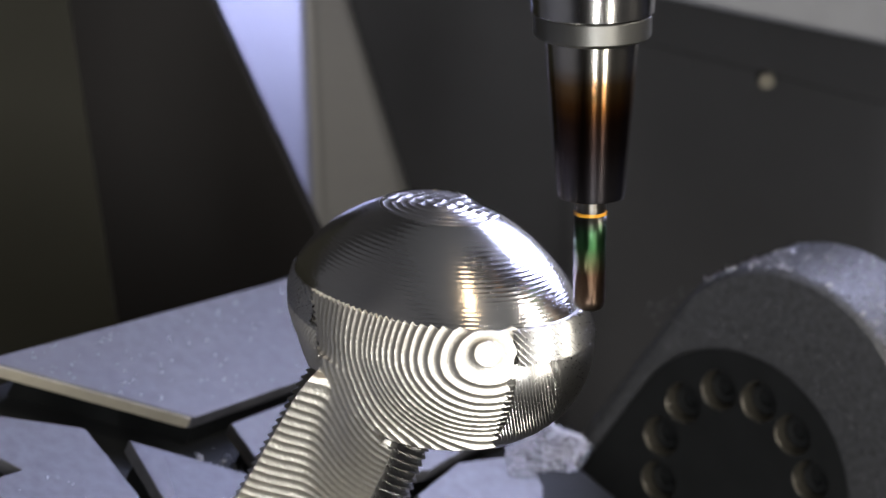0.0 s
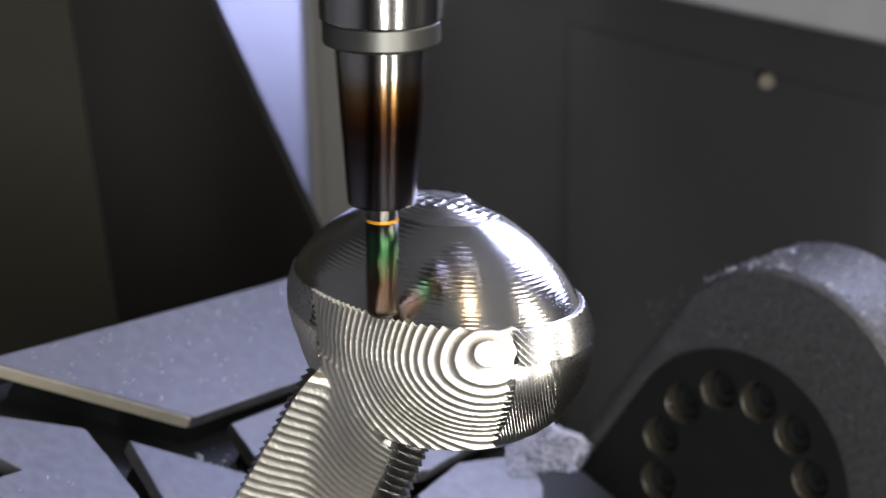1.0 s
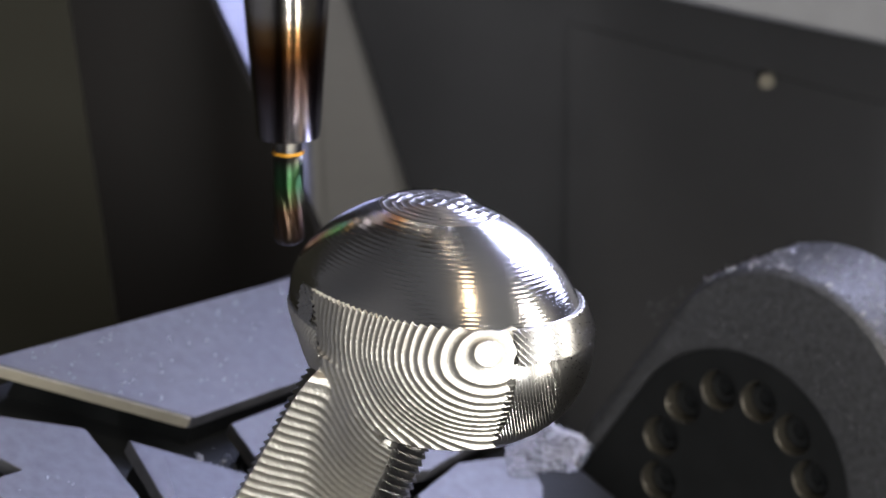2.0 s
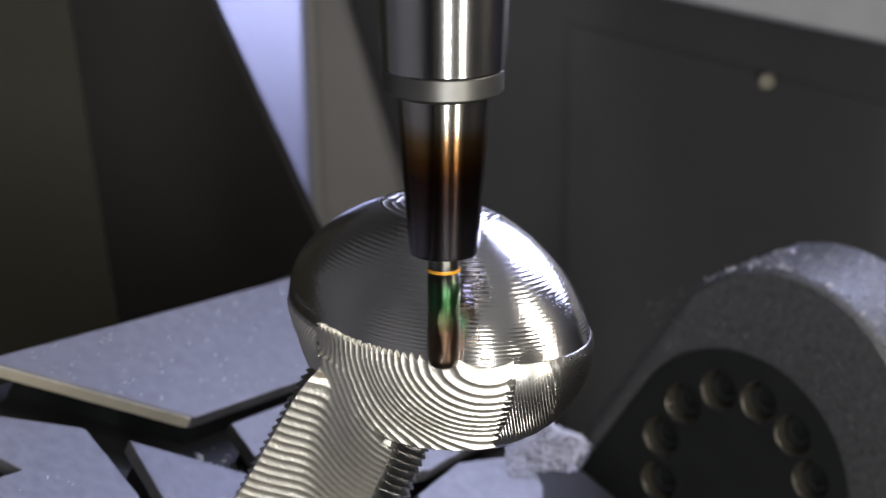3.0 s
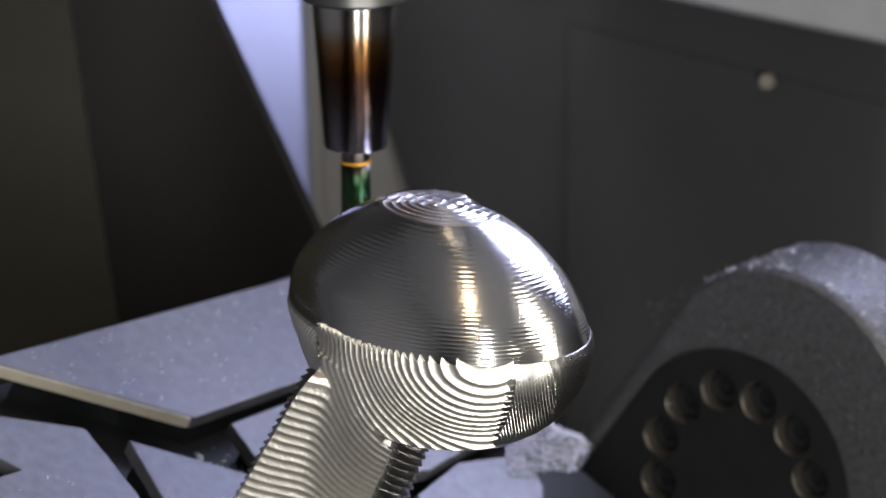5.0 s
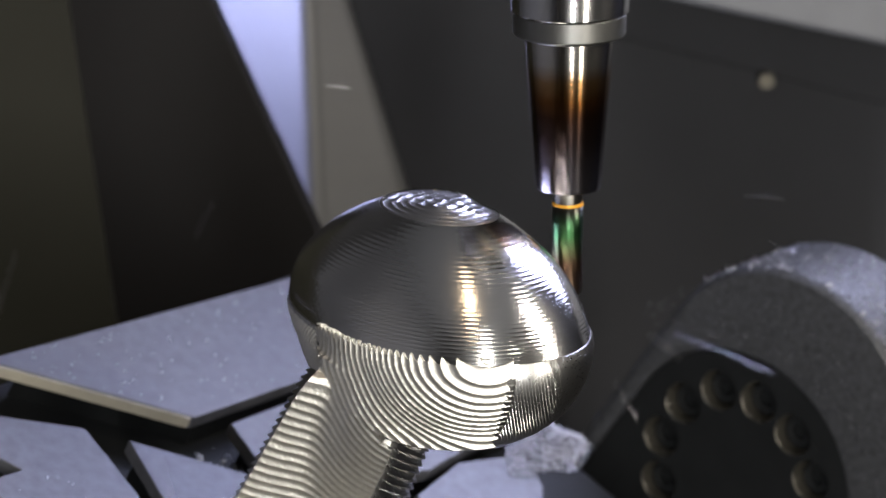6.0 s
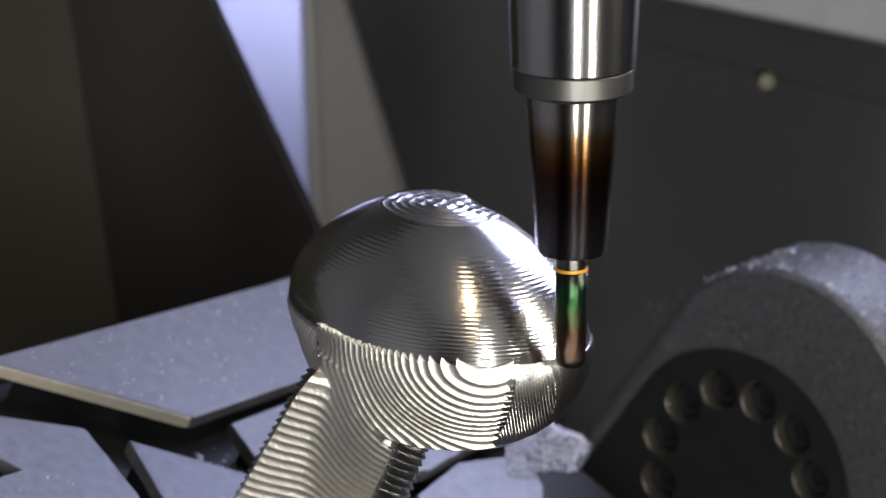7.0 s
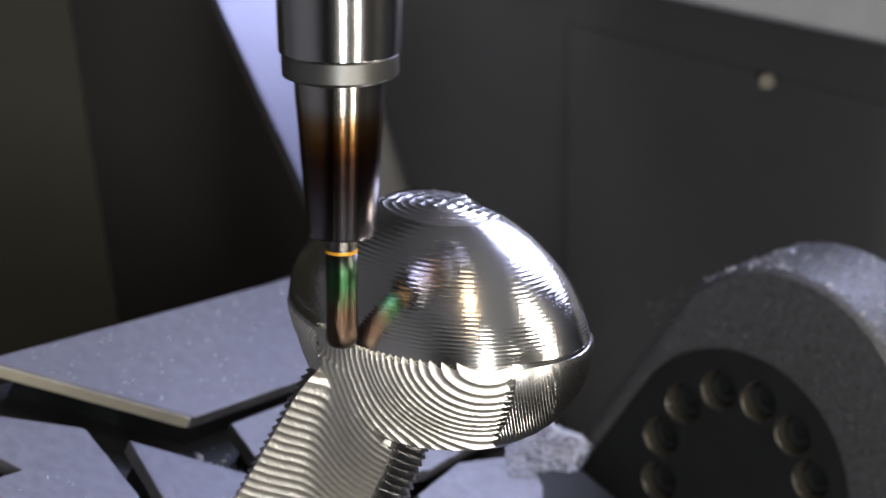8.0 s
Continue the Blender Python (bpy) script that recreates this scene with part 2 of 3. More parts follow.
# ---------------------------------------------------------------- trunnion housing
HN = Vector((-0.6208, -0.7840, 0))
HE = Vector((0.7840, -0.6208, 0))
HC = Vector((0.1320, 0.2992, -0.1979))
HOUSING = Matrix(((HE.x, 0, HN.x, HC.x), (HE.y, 0, HN.y, HC.y), (0, 1, 0, HC.z), (0, 0, 0, 1)))


def rounded_arm(cx, cy, r, tail, n=64):
    """The outline of an arm: round above, one flank straight down and one running off aslant."""
    pts = []
    for i in range(n + 1):
        a = radians(-4 + 147.6 * i / n)
        pts.append((cx + r * math.cos(a), cy + r * math.sin(a)))
    x, y = pts[-1]
    for i in range(1, 17):
        pts.append((x - 0.594 * tail * i / 16, y - 0.805 * tail * i / 16))
    x, y = pts[-1]
    return pts + [(x, -0.32), (0.3 * x + 0.7 * pts[0][0], -0.32), (pts[0][0], -0.30), (pts[0][0] + 0.001, -0.12)]


def trunnion():
    root = tagged(new("trunnion_housing"), "dark grey cast trunnion housing with a bolted round flange", "trunnion")
    root.matrix_world = HOUSING
    out, inner = rounded_arm(0.0225, 0.033, 0.0715, 0.20), rounded_arm(0.0, 0.0, 0.0625, 0.20)
    n = len(out)
    soft = rounded_arm(0.0225, 0.033, 0.0705, 0.20), rounded_arm(0.0225, 0.033, 0.0685, 0.20)
    lip = rounded_arm(0.0, 0.0, 0.0645, 0.20)
    rings = [[(x, y, -0.052) for x, y in out], [(x, y, -0.006) for x, y in out], [(x, y, -0.0022) for x, y in soft[0]], [(x, y, -0.0004) for x, y in soft[1]],
             [(x, y, 0.0) for x, y in lip], [(x, y, -0.0004) for x, y in inner], [(x, y, -0.016) for x, y in inner]]
    v = [p for r in rings for p in r]
    me = mesh_of("body", v, grid_faces(len(rings), n), True)
    me.set_sharp_from_angle(angle=radians(40))
    put("body", me, CAST, root)
    bores = [(0.0425 * math.cos(radians(102.5 + 30 * i)), 0.0425 * math.sin(radians(102.5 + 30 * i))) for i in range(12)]
    bm = bmesh.new()
    loops = [[(x * 0.992, y * 0.992) for x, y in inner]]
    loops += [[(x + 0.0096 * math.cos(2 * math.pi * k / 32), y + 0.0096 * math.sin(2 * math.pi * k / 32)) for k in range(32)] for x, y in bores]
    for loop in loops:
        ring = [bm.verts.new((x, y, -0.0008)) for x, y in loop]
        for k in range(len(ring)):
            bm.edges.new((ring[k], ring[(k + 1) % len(ring)]))
    bmesh.ops.triangle_fill(bm, edges=bm.edges[:], use_beauty=True, normal=(0, 0, 1))
    rim = bmesh.ops.extrude_edge_only(bm, edges=[e for e in bm.edges if e.is_boundary])
    for g in rim["geom"]:
        if isinstance(g, bmesh.types.BMVert):
            g.co.z = -0.0155
    bmesh.ops.recalc_face_normals(bm, faces=bm.faces[:])
    part("flange", bm, DARK, root, "dark flange plate")
    for x, y in bores:
        w = turned("bore", [(9.3, -15), (9.5, -15), (9.5, -1.0), (9.3, -1.2), (9.3, -15)], BOLT, root, "oily counterbore", 32)
        w.matrix_basis = Matrix.Translation((x, y, 0))
        b = turned("bolt", [(1, -16), (7.9, -16), (7.9, -7.2), (7.4, -6.6), (3.8, -6.6), (3.6, -10), (0.2, -10)], DARK, root, "sunk socket head bolt", 28)
        b.matrix_basis = Matrix.Translation((x, y, 0))


# ---------------------------------------------------------------- the workpiece
MID = (-3.0, 55.0)
FORM = (63.618, -1.702, 5.153, -9.371, -11.687, -0.722, -2.789)
TOP, WAIST, BOTTOM = 5.84, -45.22, -90.5  # heights of the form's poles and of its widest level
CUT_A, CUT_B, CUT_C = -29.4, -41.2, -42.8  # heights to which the finish has come down
AXIS = np.array((0.4003, -0.2702, 0.8756))
STEM = np.array((-29.7, 57.1, -87.5))


def reach(th):
    r = np.full_like(th, FORM[0])
    for k in range(1, 4):
        r = r + FORM[2 * k - 1] * np.cos(k * th) + FORM[2 * k] * np.sin(k * th)
    return r


def middle(z):
    u = z + 38.5
    return MID[0] + 0.0515 * u, MID[1] + 0.0541 * u - 0.0638 * (np.sqrt(u * u + 81) - 9)


def skin(th, z, out=0.0):
    """Points of the finished form, millimetres."""
    up = np.clip((z - WAIST) / (TOP - WAIST), 0, 0.9999)
    down = np.clip((WAIST - z) / (WAIST - BOTTOM), 0, 0.9999)
    w = np.where(z > WAIST, (1 - up ** 1.568) ** (1 / 1.674), (1 - down ** 1.997) ** (1 / 2.143))
    w = w * (1 - 0.005 * np.clip(-z - 26, 0, 30) * np.clip(np.cos(th - 3.05), 0, 1) ** 3)
    r = reach(th - 0.0026 * np.maximum(z + 38.5, 0)) * w + out
    x, y = middle(z)
    return np.stack([x + r * np.cos(th), y + r * np.sin(th), z + 0 * th], -1)


FACING = np.array((0.05, -0.92, 0.40))
FACING /= np.linalg.norm(FACING)


def stem_points(th, s, out=0.0):
    """A stem with four flattened sides, the front one turned a little aside."""
    lead = FACING + np.array((-0.22, 0.0, 0.0))
    e2 = lead - AXIS * (lead @ AXIS)
    e2 /= np.linalg.norm(e2)
    e1 = np.cross(e2, AXIS)
    flat = (np.abs(np.cos(th)) ** 3.4 + np.abs(np.sin(th)) ** 3.4) ** (-1 / 3.4)
    r = (24.5 + 0.085 * s - 0.12 * np.clip(-s - 4, 0, 40)) * flat + out
    flare = (3.0 + 0.07 * np.clip(52 - s, 0, 60)) * np.clip(np.cos(th), 0, 1)
    return STEM - s[..., None] * AXIS + (r + flare)[..., None] * np.cos(th)[..., None] * e1 + r[..., None] * np.sin(th)[..., None] * e2


def dome(root):
    """The finished surface with the cutter's fine level marks, and the fillet that the cutter leaves at its lowest pass."""
    step = 1.32
    z = np.arange(-46.0, -0.2, step / 8)
    th = np.linspace(0, 2 * np.pi, 480, endpoint=False)
    Z, T = np.meshgrid(z, th, indexing="ij")
    lev = np.floor(Z / step)
    fr = Z / step - lev
    depth = 0.085 + 0.035 * np.sin(lev * 12.9898) + 0.05 * np.clip((Z + 14) / 12, 0, 1)
    wob = 0.010 * np.sin(T * 37 + lev * 2.1) + 0.008 * np.sin(T * 91 + lev * 4.7)
    out = (depth * (np.abs(fr - 0.5) * 2) ** 2 + wob) * (0.30 + 0.70 * np.clip((Z - CUT_B - 2.5) / 2.0, 0, 1))
    out = out + 0.22 * np.clip(1 - (Z - CUT_B) / 4.0, 0, 1) ** 2 * (Z > CUT_B)
    v = skin(T, Z, out).reshape(-1, 3) * MM
    me = mesh_of("finished_dome", v, grid_faces(len(z), len(th)), True)
    put("finished_dome", me, FINISHED, root, "bright finished dome with fine level marks")


def crown(root):
    """The top, still standing with the scooped cusps of the roughing."""
    rows = np.linspace(0.0, 1.0, 110)
    th = np.linspace(0, 2 * np.pi, 420, endpoint=False)
    S, T = np.meshgrid(rows, th, indexing="ij")
    base = skin(T, np.full_like(T, -0.5), 0.15)
    x0, y0 = middle(-0.5)
    x, y = x0 + (base[..., 0] - x0) * S, y0 + (base[..., 1] - y0) * S
    x1, y1 = x + 0.9 * np.sin(y * 0.21), y + 1.1 * np.sin(x * 0.17 + 1)
    a, b = (x1 * 0.84 - y1 * 0.55) / 5.2, (x1 * 0.50 + y1 * 0.86) / 6.6
    b = b + 0.25 * np.sin(a * 1.7)
    ta, tb = np.abs(a - np.round(a)) * 2, np.abs(b - np.round(b)) * 2
    high = 0.75 + 0.35 * np.sin(np.round(a) * 12.9 + np.round(b) * 7.7)
    u, w = x - x0, y - y0
    cusp = np.clip((w + 0.60 * u + 3.5) / 2.0, 0, 1)
    ring = S * 7
    z = -0.9 + 1.5 * (1 - S ** 2) + 1.35 * high * (0.55 * ta ** 2 + 0.45 * tb ** 2) * np.clip((1.03 - S) * 8, 0, 1) * cusp
    z = z + (1 - cusp) * (1.0 * (1 - S) + 0.75 * (2 * np.abs(ring - np.round(ring))) ** 2)
    v = np.stack([x, y, z], -1).reshape(-1, 3) * MM
    me = mesh_of("crown", v, grid_faces(len(rows), len(th)), True)
    me.set_sharp_from_angle(angle=radians(50))
    put("crown", me, CROWN, root, "scooped cusps left by roughing on the crown")


FA = np.cross(FACING, (0.0, 0.0, -1.0))
FA /= np.linalg.norm(FA)
FB = np.cross(FACING, FA)
if FB[2] < 0:
    FB = -FB
LAYER = 1.75


CELL = 0.30
A0, B0, NA, NB = -92.0, -125.0, 540, 420


def heights(p):
    """The highest of the points p over each cell of the grid square to FACING, with small holes closed."""
    i, j = ((p @ FA - A0) / CELL).astype(int), ((p @ FB - B0) / CELL).astype(int)
    inside = (i >= 0) & (i < NA) & (j >= 0) & (j < NB)
    H = np.full((NA, NB), -1e3)
    np.maximum.at(H, (i[inside], j[inside]), (p @ FACING)[inside])
    ok = H > -500
    W, G = ok.astype(float), np.where(ok, H, 0)
    for k in range(7):
        for ax in (0, 1):
            G = G + np.roll(G, 1, ax) + np.roll(G, -1, ax)
            W = W + np.roll(W, 1, ax) + np.roll(W, -1, ax)
    return np.where(W > 0.5, G / np.maximum(W, 1e-9), -1e3), ok


def front_steps():
    """The terraces of the roughing, scooped in layers square to FACING: one sheet of heights over the form, the neck and the stem."""
    Z, T = np.meshgrid(np.linspace(-82, -12, 640), np.linspace(np.pi * 0.9, np.pi * 2.15, 1900), indexing="ij")
    head, on_head = heights(skin(T, Z, 1.6).reshape(-1, 3))
    S, T = np.meshgrid(np.linspace(-26, 101, 640), np.linspace(0.80, 2.30, 700), indexing="ij")
    bar, on_bar = heights(stem_points(T, S, 1.5).reshape(-1, 3))
    A, B = np.meshgrid(A0 + (np.arange(NA) + 0.5) * CELL, B0 + (np.arange(NB) + 0.5) * CELL, indexing="ij")
    run = B + 50 + 0.24 * (A + 38)
    bar = np.where(bar > -500, -44.0 + 0.80 * run - 0.09 * np.maximum(run, 0) ** 2, -1e3)
    soft = 5.0
    top = np.maximum(head, bar)
    G = top + soft * np.log(np.exp((head - top) / soft) + np.exp((bar - top) / soft))
    inside = on_bar.astype(float)
    for k in range(2):
        for ax in (0, 1):
            run = np.cumsum(inside, ax)
            inside = (np.roll(run, -16, ax) - np.roll(run, 16, ax)) / 32
    G = np.where((head < -500) | (bar < -500), top, top + (G - top) * np.clip(2 * inside - 1, 0, 1))
    # the neck: no wall of the sheet stands steeper than the cutter's runs down from the form to the stem
    easy, either = G.copy(), on_head | on_bar
    for k in range(110):
        easy[:6] = easy[-6:] = -1e3
        easy[:, :6] = easy[:, -6:] = -1e3
        for da, db in ((1, 0), (-1, 0), (0, 1), (0, -1), (1, 1), (1, -1), (-1, 1), (-1, -1)):
            easy = np.maximum(easy, np.roll(np.roll(easy, da, 0), db, 1) - 1.25 * CELL * math.hypot(da, db))
    depth = -44 - (0.917 * B + 0.398 * G)
    part_way = np.clip(depth / 8, 0, 1) * np.clip((8 - A) / 10, 0, 1)
    G = np.where(either, G + (easy - G) * part_way, G)
    total, count = np.where(either, G, 0), either.astype(float)
    for k in range(2):
        for ax in (0, 1):
            total, count = (np.roll(np.cumsum(q, ax), -13, ax) - np.roll(np.cumsum(q, ax), 13, ax) for q in (total, count))
    broad = np.clip((-14 - A) / 10, 0, 1) * np.clip((-46 - B) / 8, 0, 1) * (count > 1)
    G = np.where(either, G + (total / np.maximum(count, 1) - G) * broad, G)
    pa, pb = A - 14.6, B + 36.5
    shelf = -11.0 - 0.55 * (-54 - B) - 0.012 * (A - 15) ** 2  # the stock left below, square to the cut
    fuller = np.maximum(G, shelf) + 1.5 * np.log1p(np.exp(-np.abs(G - shelf) / 1.5))
    G = np.where(on_head, G + (fuller - G) * np.clip((-44 - B) / 14, 0, 1), G)
    G = G + 2.0 * np.exp(-np.hypot(pa, pb * 1.25) / 7.0) * (top > -500)
    peak = G[np.hypot(pa, pb) < 12].max()
    drop = peak - G
    lev = 40.55 - np.minimum(drop, 24) / LAYER - np.maximum(drop - 24, 0) / (LAYER * 1.45)
    k = np.floor(lev)
    f = lev - k
    deep = LAYER * (1 + 0.45 * (drop > 24)) * (1 - 0.45 * np.clip((drop - 30) / 12, 0, 1))
    grain = np.random.RandomState(3).normal(0, 1, G.shape)
    for ax in (0, 1):
        grain = (grain + np.roll(grain, 1, ax) + np.roll(grain, -1, ax)) / 3
    Q = G + deep * (0.12 * f + 0.88 * f ** 5 - f) + grain * np.where(drop > 30, 0.09, 0.04)
    P = A[..., None] * FA + B[..., None] * FB + Q[..., None] * FACING
    lift = 3.6 * np.clip(f / 0.14, 0, 1) * (1 - f) ** 1.3
    a, zc = A, P[..., 2]
    right = 20.0 + 0.19 * (zc + 60) + 0.8 * lift
    left = -46.5 - 0.12 * (zc + 40) + 0.6 * np.sin(zc * 3.1)
    keep = (on_head & (a < right) & ((a > left) | (zc < -62)) & (zc - 0.45 * lift < CUT_A)) | (on_bar & (bar > head - 6))
    return P, keep, lift, on_bar & (bar > head - 3)


def split_steps():
    """The sheet's points, faces, the height by which each face counts as lower, and whether it lies on the stem."""
    P, keep, lift, low = front_steps()
    keep = keep & np.roll(keep, -1, 0) & np.roll(keep, -1, 1) & np.roll(np.roll(keep, -1, 0), -1, 1)
    keep[-1] = keep[:, -1] = False
    I, J = np.nonzero(keep)
    n = P.shape[1]
    F = np.stack([I * n + J, (I + 1) * n + J, (I + 1) * n + J + 1, I * n + J + 1], -1)
    V = P.reshape(-1, 3)
    C = V[F].mean(1)
    C[:, 2] -= lift.reshape(-1)[F].mean(1)
    return V, F, C, low.reshape(-1)


def take(sheet, mask):
    """Vertices and faces of the masked part of the sheet, with a shoulder from its rim back to the form or the stem."""
    V, F, C, low = sheet
    f = F[mask]
    if not len(f):
        return [], [], 0
    used, inv = np.unique(f, return_inverse=True)
    f = inv.reshape(-1, 4)
    v, on_stem = V[used], low[used]
    edges = np.concatenate([f[:, [i, (i + 1) % 4]] for i in range(4)])
    key = np.sort(edges, 1) @ np.array((len(v), 1))
    uniq, first, times = np.unique(key, return_index=True, return_counts=True)
    rim = edges[first[times == 1]]
    x0, y0 = middle(v[:, 2])
    back = skin(np.arctan2(v[:, 1] - y0, v[:, 0] - x0), v[:, 2], -0.4)
    back[on_stem] = v[on_stem] - 16.0 * FACING
    far = np.linalg.norm(back - v, axis=1) > 9
    back[far] = v[far] - 16.0 * FACING
    ends, at = np.unique(rim, return_inverse=True)
    at = at.reshape(-1, 2) + len(v)
    wall = np.stack([rim[:, 1], rim[:, 0], at[:, 0], at[:, 1]], -1)
    v = np.concatenate([v, back[ends]]) * MM
    return v.tolist(), f.tolist() + wall.tolist(), len(f)


def flank(name, t0, t1, low, high, style, root, mat, label=""):
    """The sides of the stock, roughed from other directions: ribs to one side, crossed cusps to the other."""
    nz, nt = max(6, int((high - low) / 0.30)), max(8, int((t1 - t0) * 62 / 0.22))
    z = np.linspace(low, high, nz)
    th = np.linspace(t0, t1, nt)
    Z, T = np.meshgrid(z, th, indexing="ij")
    p = skin(T, Z)
    if style == "ribs":
        wide = np.clip((p[..., 0] - 38) / 6, 0, 1)
        f1, f2 = (p[..., 0] + 0.12 * p[..., 2]) / 1.15, (T * 60 + 0.30 * p[..., 2]) / 2.7
        out = 0.25 + 0.34 * (1 - wide) * (f1 - np.floor(f1)) + 0.9 * wide * (f2 - np.floor(f2))
        if high > CUT_B + 1:
            f3, f4 = (T * 60 + 0.8 * p[..., 2]) / 2.2, (T * 60 - 0.25 * p[..., 2]) / 5.3
            out = 0.6 + 1.2 * (f3 - np.floor(f3)) + 1.0 * (f4 - np.floor(f4))
    else:
        arc = T * 60
        f1, f2 = (Z * 0.93 + arc * 0.40) / 2.5, (arc - 0.35 * Z) / 2.2
        out = 0.25 + 1.1 * (2 * np.abs(f1 - np.round(f1))) * (2 * np.abs(f2 - np.round(f2)))
    out[-1] = np.minimum(out[-1], 1.5)
    v = skin(T, Z, out)
    top = skin(th, np.full_like(th, high), -0.4)
    v = np.concatenate([v, top[None]]).reshape(-1, 3) * MM
    faces = grid_faces(nz + 1, nt, False)
    if mat is None:
        return [tuple(q) for q in v], faces
    return put(name, mesh_of(name, v, faces), mat, root, label)


def stem(root):
    s = np.arange(-26.0, 102.0, 0.22)
    th = np.linspace(0, 2 * np.pi, 520, endpoint=False)
    S, T = np.meshgrid(s, th, indexing="ij")
    p = stem_points(T, S)
    f = (p @ (0.55 * AXIS + np.array((0.0, 0.0, 0.45)))) / 3.5
    f = f - np.floor(f)
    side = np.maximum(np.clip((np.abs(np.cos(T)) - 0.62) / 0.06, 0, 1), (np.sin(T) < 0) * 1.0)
    ripple = 0.10 * np.sin(p[..., 0] * 1.1 + p[..., 2] * 2.3) + 0.08 * np.sin(p[..., 0] * 2.7 - p[..., 2] * 4.1)
    across = (0.463, 0.249, 0.851)  # the flanks were stepped along another direction
    fs = (p @ np.array(across)) / 3.3
    fs = fs - np.floor(fs)
    out = 0.3 - (0.55 + ripple) * np.clip(f / 0.75, 0, 1) * (1 - side) - 2.0 * fs * side
    v = stem_points(T, S, out).reshape(-1, 3) * MM
    me = mesh_of("stem", v, grid_faces(len(s), len(th)))
    me.materials.append(LIT_STEM_ALU)
    me.materials.append(SHADED_RIBS)
    # side faces take the darker copy, shade put into their colour
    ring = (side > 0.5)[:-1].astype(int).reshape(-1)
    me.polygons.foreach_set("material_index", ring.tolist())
    put("stem", me, LIT_STEM_ALU, root, "roughed stem with saw-toothed flanks")


def underside(root):
    z = np.linspace(-81, CUT_B, 90)
    th = np.linspace(0, 2 * np.pi, 240, endpoint=False)
    Z, T = np.meshgrid(z, th, indexing="ij")
    f = Z / 2.2
    v = skin(T, Z, -0.6 + 0.3 * (f - np.floor(f))).reshape(-1, 3) * MM
    faces = grid_faces(len(z), len(th))
    faces.append(tuple(range(len(th) - 1, -1, -1)))
    put("underside", mesh_of("underside", v, faces), SHADED_RIBS, root)


SECTORS = []  # (object, angle, height band)


def workpiece():
    root = tagged(new("workpiece"), "half finished aluminium workpiece, bright dome above stepped rough stock", "workpiece")
    dome(root)
    crown(root)
    stem(root)
    underside(root)
    sheet = split_steps()
    C = sheet[2]

    def terraced(name, v, f, smooth_until, mats, parent=None, label=""):
        me = mesh_of(name, v, f)
        for m in mats:
            me.materials.append(m)
        me.polygons.foreach_set("use_smooth", [i < smooth_until for i in range(len(f))])
        me.set_sharp_from_angle(angle=radians(48))
        return put(name, me, mats[0], parent, label)

    v, f, open_faces = take(sheet, C[:, 2] < CUT_C)
    terraced("terraced_flank", v, f, open_faces, [ROUGHED], root, "stepped terraces left by roughing, running on over the stem")
    RIGHT, LEFT = (-1.05, 0.75), (2.75, 3.50)
    flank("ribbed_flank", RIGHT[0] - 0.1, RIGHT[1], -76, CUT_C, "ribs", root, SHADED_RIBS, "finely ribbed flank")
    flank("cusped_flank", LEFT[0], LEFT[1] + 0.05, -76, CUT_C, "cusps", root, ROUGHED, "flank of crossed cusps")
    # bands of stock that come off in short lengths when the cutter comes by
    for low, high, band in ((CUT_B, CUT_A, 0), (CUT_C, CUT_B, 1)):
        count = 22 if band == 0 else 64
        x0, y0 = middle(low)
        angle = np.arctan2(C[:, 1] - y0, C[:, 0] - x0)
        level = (C[:, 2] > low) & ((C[:, 2] < high) | (band == 0))
        for i in range(count):
            a0, a1 = -math.pi + 2 * math.pi * i / count, -math.pi + 2 * math.pi * (i + 1) / count
            v, f, open_faces = take(sheet, level & (angle >= a0) & (angle < a1))
            mid = (a0 + a1) / 2
            t = mid % (2 * math.pi)
            style = "ribs" if -1.2 < mid < 0.75 else "cusps" if 2.7 < t < 3.55 else ""
            n = len(f)
            if style:
                v2, f2 = flank("", a0, a1, low, high, style, None, None)
                f = f + [tuple(k + len(v) for k in q) for q in f2]
                v = v + v2
            if not f:
                continue
            ob = terraced("stock_segment", v, f, open_faces, [ROUGHED, SHADED_RIBS])
            ob.data.polygons.foreach_set("material_index", [int(k >= n) for k in range(len(f))])
            tagged(ob, "short length of rough aluminium stock being milled off", "stock segment", "stock segments round the workpiece")
            SECTORS.append((ob, mid, band))
    return root


# ---------------------------------------------------------------- spindle with its tool
def spindle():
    root = tagged(new("milling_tool"), "steel shrink-fit tool holder, heat-tinted brown, with a slim end mill banded brown and green", "milling tool")
    holder = turned("taper_nose", [(5, 46), (11.2, 43.6), (12.2, 44.0), (12.6, 45.2), (17.0, 103.5), (17.0, 105)], HOLDER_TINT, root, "heat-tinted tapered nose", 128)
    turned("collar", [(15, 103.5), (18.2, 103.5), (18.8, 104.4), (21.0, 104.6), (21.5, 105.4), (21.5, 112.6), (21.1, 113.2), (18, 113.3)], SATIN, root, "satin steel collar", 128)
    turned("holder_body", [(18, 113.2), (22.0, 113.3), (22.4, 113.9), (24.2, 165), (24.2, 190), (18, 190)], STEEL, root, "polished steel body", 128)
    turned("spindle_nose", [(18, 190), (44, 190), (46, 193), (46, 330), (60, 340), (60, 700), (10, 700)], STEEL, root, "", 96)
    turned("shank", [(4, 38.0), (5.55, 38.1), (5.55, 46), (4, 46)], MILL_BANDS, root, "bright shank", 64)
    turned("colour_ring", [(5, 36.9), (6.0, 36.95), (6.05, 37.2), (6.05, 37.9), (5.95, 38.15), (5, 38.2)], RING, root, "yellow painted ring", 64)
    return root


